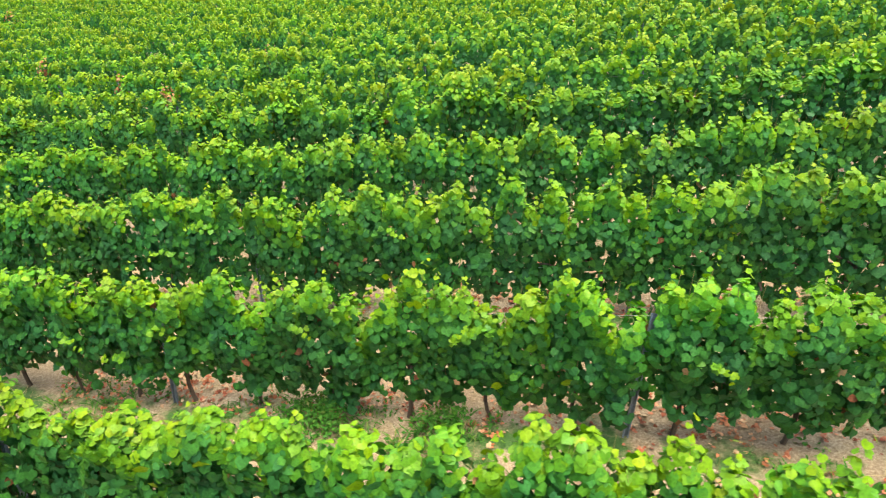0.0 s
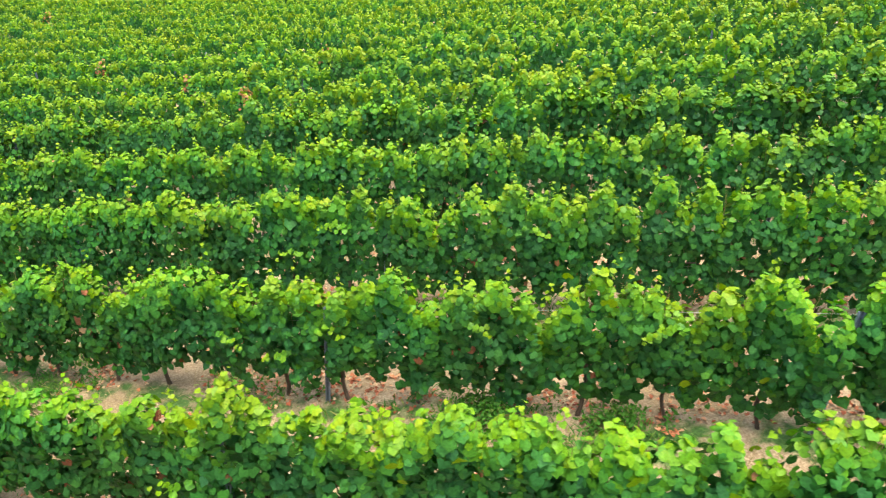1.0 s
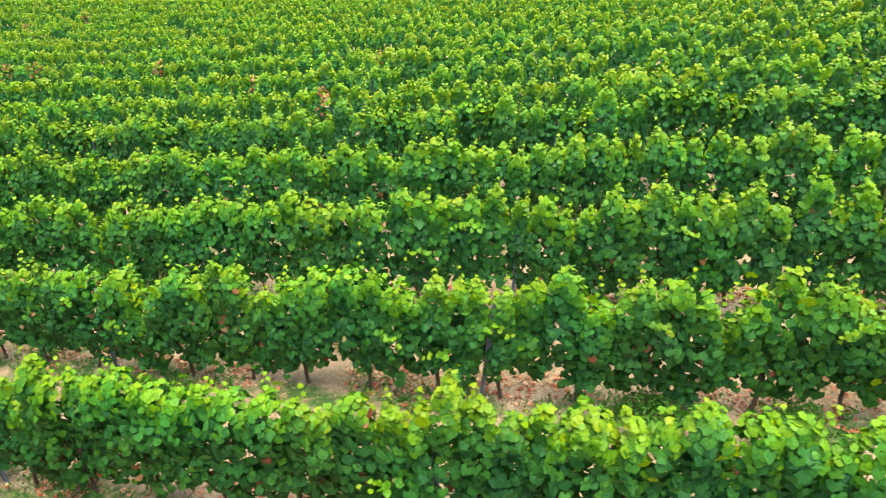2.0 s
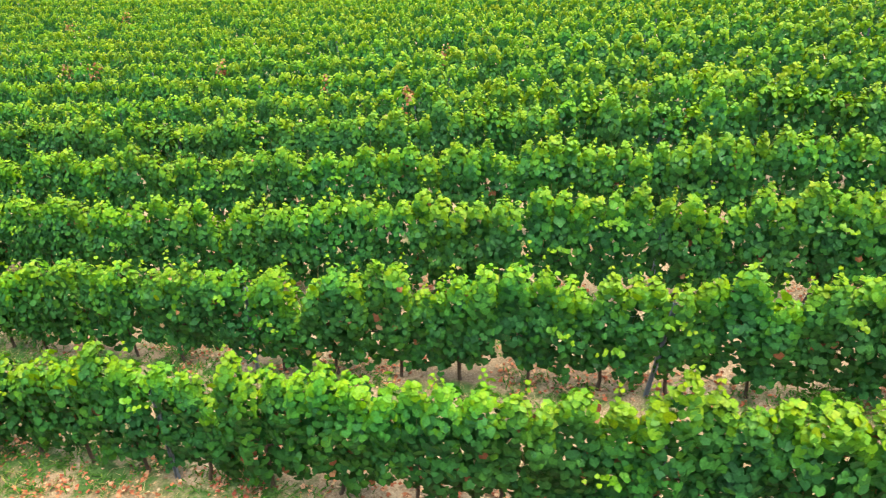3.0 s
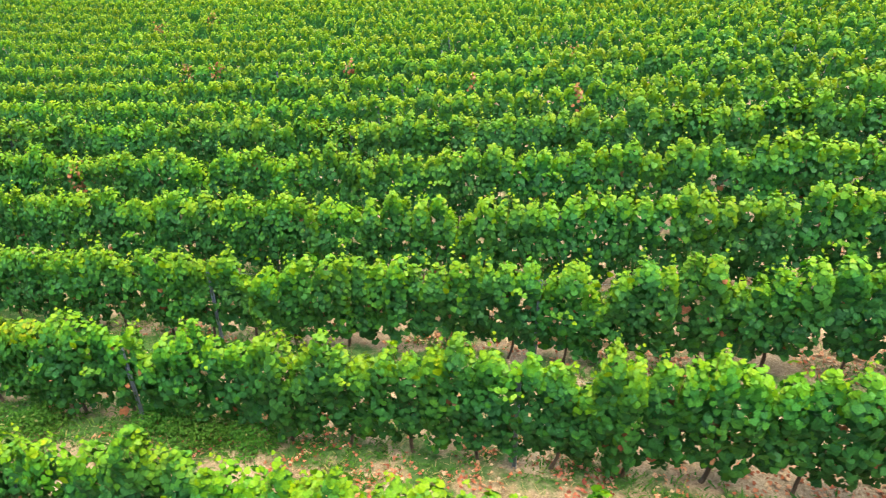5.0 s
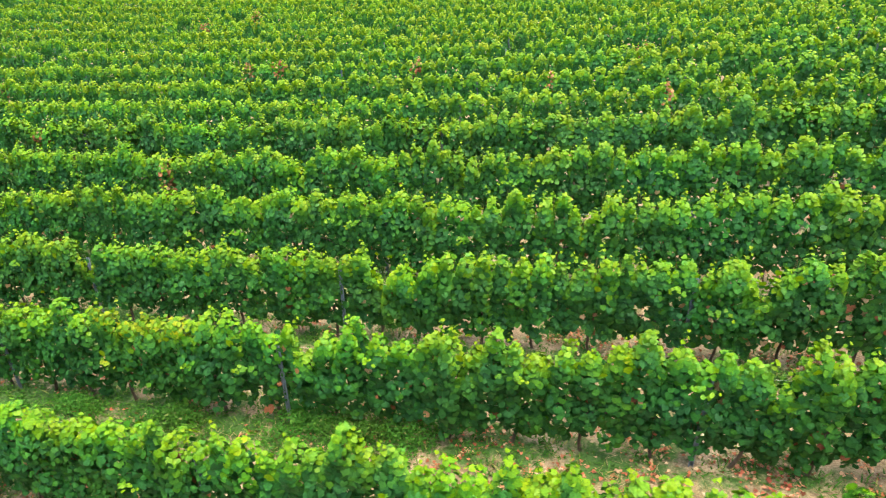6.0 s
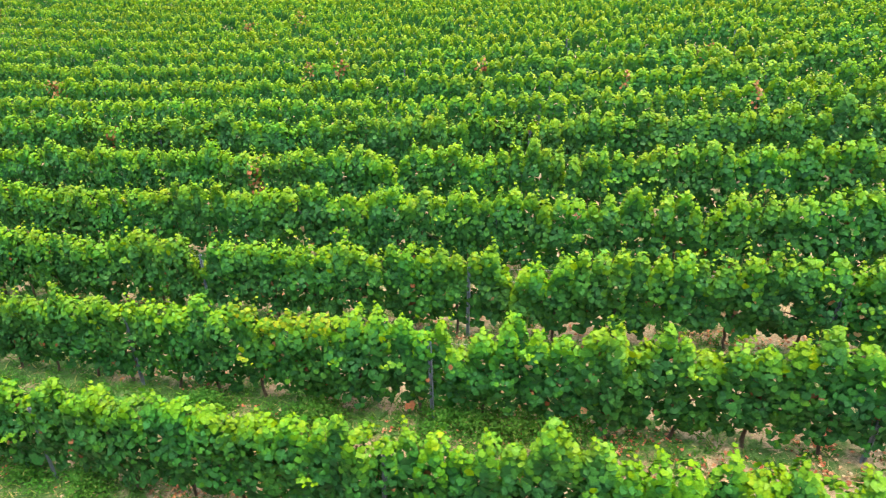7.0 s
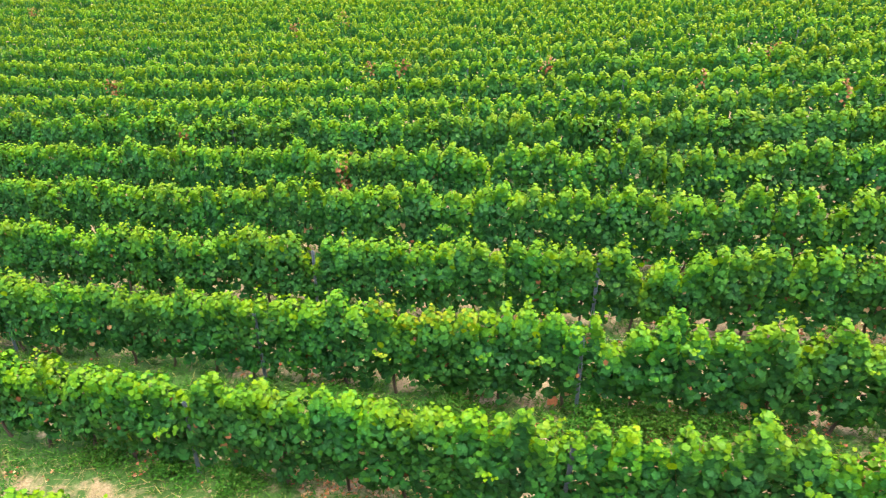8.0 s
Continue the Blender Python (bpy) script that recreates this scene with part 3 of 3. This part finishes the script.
# ---- trellis ----
def trellis_post():
    """A rolled steel post: an open channel with turned lips, and hooks for the wires."""
    post = tagged(new("trellis_post"), "thin blue-grey galvanised steel vineyard post", "post", "posts of the trellis rows")
    w, d, lip, th, h = 0.028, 0.034, 0.011, 0.0035, 1.58
    outer = [(-w + lip, -d / 2), (-w, -d / 2), (-w, d / 2), (w, d / 2), (w, -d / 2), (w - lip, -d / 2)]
    inner = [(-w + lip, -d / 2 + th), (-w + th, -d / 2 + th), (-w + th, d / 2 - th), (w - th, d / 2 - th), (w - th, -d / 2 + th), (w - lip, -d / 2 + th)]
    ring = outer + inner[::-1]
    bm = bmesh.new()
    lo = [bm.verts.new((x, y, -0.3)) for x, y in ring]
    hi = [bm.verts.new((x, y, h)) for x, y in ring]
    n = len(ring)
    for i in range(n):
        bm.faces.new((lo[i], lo[(i + 1) % n], hi[(i + 1) % n], hi[i]))
    bm.faces.new(hi)
    bm.faces.new(lo[::-1])
    bm.normal_update()
    me = bpy.data.meshes.new("channel")
    bm.to_mesh(me)
    bm.free()
    me.materials.append(STEEL)
    part("channel", me, post)
    s = np.linspace(0, 1, 5)
    hook = mesh_of("wire_hook", *tube(np.stack([w + 0.014 * np.sin(s * 3), 0 * s, 0.03 * s], 1), np.full(5, 0.004), 5), [STEEL])
    for z in (0.72, 0.98, 1.24, 1.5):
        part("wire_hook", hook, post).location = (0, 0, z)
    return post


rng = np.random.default_rng(31)
first_post = trellis_post()
placed = False
for k in range(-1, 11):
    lo, hi = reach(k)
    v = ROW_0 + ROW_STEP * k
    for at in POSTS:
        if not lo < at < hi:
            continue
        u = at + rng.normal(0, 0.03 if k in (0, 1, 2, 3) else 0.12)
        m = pose(u, v - (0.07 if k < 3 else 0.02), land_at(u, v), rng.normal(0, 1.2), rng.normal(0, 1.8), rng.normal(0, 8))
        if placed:
            copy_thing(first_post, m)
        else:
            first_post.matrix_basis, placed = m, True

for k in range(-1, 7):
    lo, hi = reach(k)
    v = ROW_0 + ROW_STEP * k
    for z in (0.72, 0.98, 1.24, 1.5):
        us = np.arange(lo, hi, 1.46)
        sag = 0.012 * np.cos(2 * np.pi * (us - POST_AT) / POST_STEP)
        pts = np.stack([us, np.full_like(us, v + 0.03), land(us, np.full_like(us, v)) + z + sag], 1)
        tagged(new("trellis_wire", mesh_of("trellis_wire", *tube(pts, np.full(len(us), 0.0018), 5), [WIRE])),
               "thin steel wire strung between the vineyard posts", "wire", "wires of the trellis rows")


# ---- what lies and grows on the ground ----
def patchy(u, v, size, seed):
    return np.array([noise.noise((a / size, b / size, seed)) for a, b in zip(u, v)])


def spread_over(rng, n, k_from=-2, k_to=6):
    """Places on the ground and how far each lies behind (+) or in front (-) of its vine row."""
    u = rng.uniform(-36, 5, n)
    v = rng.uniform(ROW_0 + ROW_STEP * k_from, ROW_0 + ROW_STEP * k_to, n)
    return u, v, np.mod(v - ROW_0 + ROW_STEP / 2, ROW_STEP) - ROW_STEP / 2


WEED_SPOTS = ((-16.8, 2.95), (-16.1, 3.0), (-15.5, 2.95), (-14.7, 3.05), (-18.9, 2.8), (-21.0, 2.75), (-24.5, 0.9), (-23.2, 0.75), (-21.9, 0.8), (-2.8, 5.25), (-1.3, 5.2))
LEAF_HEAPS = ((-15.9, 3.35), (-13.9, 3.15), (-12.8, 2.6), (-11.5, 3.3), (-9.8, 3.15), (-7.8, 3.25), (-7.1, 3.3), (-20.7, 0.95), (-19.9, 1.1), (-19.4, 1.05),
              (-9.0, 5.35), (-6.6, 5.45), (-5.5, 5.55), (-4.5, 5.6), (-2.1, 5.6), (-0.4, 5.6), (1.3, 5.55), (2.6, 5.7), (-1.3, 7.7), (0.3, 7.75), (1.7, 7.85))


def spots(u, v, where, size):
    return sum(np.exp(-((u - a) ** 2 / (2.2 * size ** 2) + (v - b) ** 2 / size ** 2)) for a, b in where)


def green_here(u, v, off):
    """How weedy the ground is: in front of the vines' feet, in patches, more towards the low end of the slope."""
    return 0.04 + 0.4 * bump(off, -0.2, 0.42) - 0.25 * bump(v, 2.5, 0.5) * bump(u, -10.5, 4.0) - np.interp(v, [0.2, 0.7], [0.3, 0.0]) + 0.45 * bump(v, 2.3, 0.8) * np.interp(u, [-20, -18], [1, 0]) + patchy(u, v, 1.5, 3.0) * 0.8 + np.interp(u, [-26, -14, -4], [0.30, 0.16, -0.22]) + 0.8 * spots(u, v, WEED_SPOTS, 0.36)


def grass():
    rng = np.random.default_rng(41)
    u, v, off = spread_over(rng, 26000, -2, 4)
    keep = green_here(u, v, off) > rng.uniform(0.1, 0.5, len(u))
    u, v = np.repeat(u[keep], 9), np.repeat(v[keep], 9)
    n = len(u)
    u, v = u + rng.normal(0, 0.06, n), v + rng.normal(0, 0.06, n)
    base = np.stack([u, v, land(u, v) - 0.01], 1)
    ang, lean = rng.uniform(0, 2 * np.pi, n), rng.uniform(0.3, 1.6, n)
    h = rng.uniform(0.04, 0.15, n)[:, None]
    out = np.stack([np.cos(ang) * lean, np.sin(ang) * lean, np.ones(n)], 1)
    side = np.stack([-np.sin(ang), np.cos(ang), np.zeros(n)], 1) * rng.uniform(0.006, 0.013, n)[:, None]
    mid = base + out * h * 0.6
    end = base + out * h * np.array([1.25, 1.25, 0.85])
    verts = np.stack([base - side, mid + side, end, mid - side], 1).reshape(-1, 3)
    faces = np.arange(n * 4).reshape(-1, 4)
    ob = new("grass", mesh_of("grass", verts, faces, [GRASS]))
    return tagged(ob, "green grass growing along the vine rows", "grass", kind="stuff")


def weeds():
    rng = np.random.default_rng(42)
    u, v, off = spread_over(rng, 11000, -2, 4)
    more = [np.concatenate([[a for a, b in WEED_SPOTS] * 150]), np.concatenate([[b for a, b in WEED_SPOTS] * 150])]
    u, v = np.concatenate([u, more[0] + rng.normal(0, 0.3, len(more[0]))]), np.concatenate([v, more[1] + rng.normal(0, 0.2, len(more[0]))])
    off = np.mod(v - ROW_0 + ROW_STEP / 2, ROW_STEP) - ROW_STEP / 2
    keep = green_here(u, v, off) + 1.5 * patchy(u, v, 0.45, 6.0) > rng.uniform(0.5, 0.9, len(u))
    u, v = np.repeat(u[keep], 12), np.repeat(v[keep], 12)
    n = len(u)
    u, v = u + rng.normal(0, 0.07, n), v + rng.normal(0, 0.07, n)
    where = np.stack([u, v, land(u, v) + rng.uniform(0.02, 0.2, n) * (0.7 + np.minimum(spots(u, v, WEED_SPOTS, 0.36), 1.0))], 1)
    face = np.stack([rng.normal(0, 0.8, n), rng.normal(-0.3, 0.8, n), np.ones(n)], 1)
    hang = np.stack([rng.normal(0, 1, n), rng.normal(0, 1, n), np.full(n, -0.2)], 1)
    vts, fcs = leaves(rng, where, face, hang, rng.uniform(0.035, 0.075, n), LANCE, KITE_FACES)
    ob = new("weeds", mesh_of("weeds", vts, fcs, [WEED]))
    return tagged(ob, "low leafy green weeds at the foot of the vines", "weeds", kind="stuff")


def litter():
    rng = np.random.default_rng(43)
    u, v, off = spread_over(rng, 150000, -2, 5)
    heap = 0.8 * patchy(u, v, 0.5, 9.0) + 0.4 * patchy(u, v, 2.2, 2.0) - np.interp(u, [-24, -12, -6], [0.14, 0.06, 0.0]) + 0.3 * bump(off, 0.25, 0.4) + 0.32 * bump(v, 2.5, 0.5) * bump(u, -11.0, 5.5) - 0.12 + 0.8 * spots(u, v, LEAF_HEAPS, 0.34)
    keep = heap > rng.uniform(0.02, 0.55, len(u))
    u, v = u[keep], v[keep]
    n = len(u)
    where = np.stack([u, v, land(u, v) + rng.uniform(0.03, 0.07, n)], 1)
    face = np.stack([rng.normal(0, 0.4, n), rng.normal(0, 0.4, n), np.ones(n)], 1)
    hang = np.stack([rng.normal(0, 1, n), rng.normal(0, 1, n), np.zeros(n)], 1)
    vts, fcs = leaves(rng, where, face, hang, rng.uniform(0.03, 0.062, n), BROAD, BROAD_FACES)
    ob = new("fallen_leaves", mesh_of("fallen_leaves", vts, fcs, [FALLEN]))
    return tagged(ob, "withered red-brown vine leaves lying on the earth", "leaf litter", kind="stuff")


def clods():
    rng = np.random.default_rng(47)
    u, v, off = spread_over(rng, 16000, -2, 4)
    keep = np.abs(off - 0.35) < rng.uniform(0.1, 0.9, len(u))
    u, v = u[keep], v[keep]
    n = len(u)
    s = rng.lognormal(-3.9, 0.45, n)
    octa = np.array([(1, 0, 0), (0, 1, 0), (-1, 0, 0), (0, -1, 0), (0, 0, 0.8), (0, 0, -0.8)])
    tri = np.array([(0, 1, 4), (1, 2, 4), (2, 3, 4), (3, 0, 4), (1, 0, 5), (2, 1, 5), (3, 2, 5), (0, 3, 5)])
    ang = rng.uniform(0, 6.28, n)
    rot = np.stack([np.stack([np.cos(ang), -np.sin(ang), 0 * ang], 1), np.stack([np.sin(ang), np.cos(ang), 0 * ang], 1), np.stack([0 * ang, 0 * ang, 0 * ang + 0.7], 1)], 1)
    body = np.einsum("nij,kj->nki", rot, octa) * s[:, None, None] * rng.uniform(0.6, 1.3, (n, 6, 1))
    verts = (body + np.stack([u, v, land(u, v) + 0.015], 1)[:, None]).reshape(-1, 3)
    faces = (np.arange(n)[:, None, None] * 6 + tri[None]).reshape(-1, 3)
    ob = new("earth_clods", mesh_of("earth_clods", verts, faces, [CLOD]))
    return tagged(ob, "pale crumbled clods and stones on the dry earth", "stones", kind="stuff")


def straw():
    rng = np.random.default_rng(53)
    u, v, off = spread_over(rng, 45000, -2, 4)
    keep = (np.abs(off) * 0.8 + patchy(u, v, 1.1, 5.0)) > rng.uniform(0.1, 0.8, len(u))
    u, v = u[keep], v[keep]
    n = len(u)
    ang = rng.uniform(0, np.pi, n)
    run = np.stack([np.cos(ang), np.sin(ang), rng.normal(0, 0.15, n)], 1) * rng.uniform(0.04, 0.14, n)[:, None]
    side = np.stack([-np.sin(ang), np.cos(ang), np.zeros(n)], 1) * 0.004
    p = np.stack([u, v, land(u, v) + rng.uniform(0.025, 0.05, n)], 1)
    verts = np.stack([p - run - side, p + run - side * 0.4, p + run + side * 0.4, p - run + side], 1).reshape(-1, 3)
    ob = new("straw", mesh_of("straw", verts, np.arange(n * 4).reshape(-1, 4), [STRAW]))
    return tagged(ob, "bleached dry straw and mown grass on the lanes", "straw", kind="stuff")


grass()
weeds()
litter()
clods()
straw()
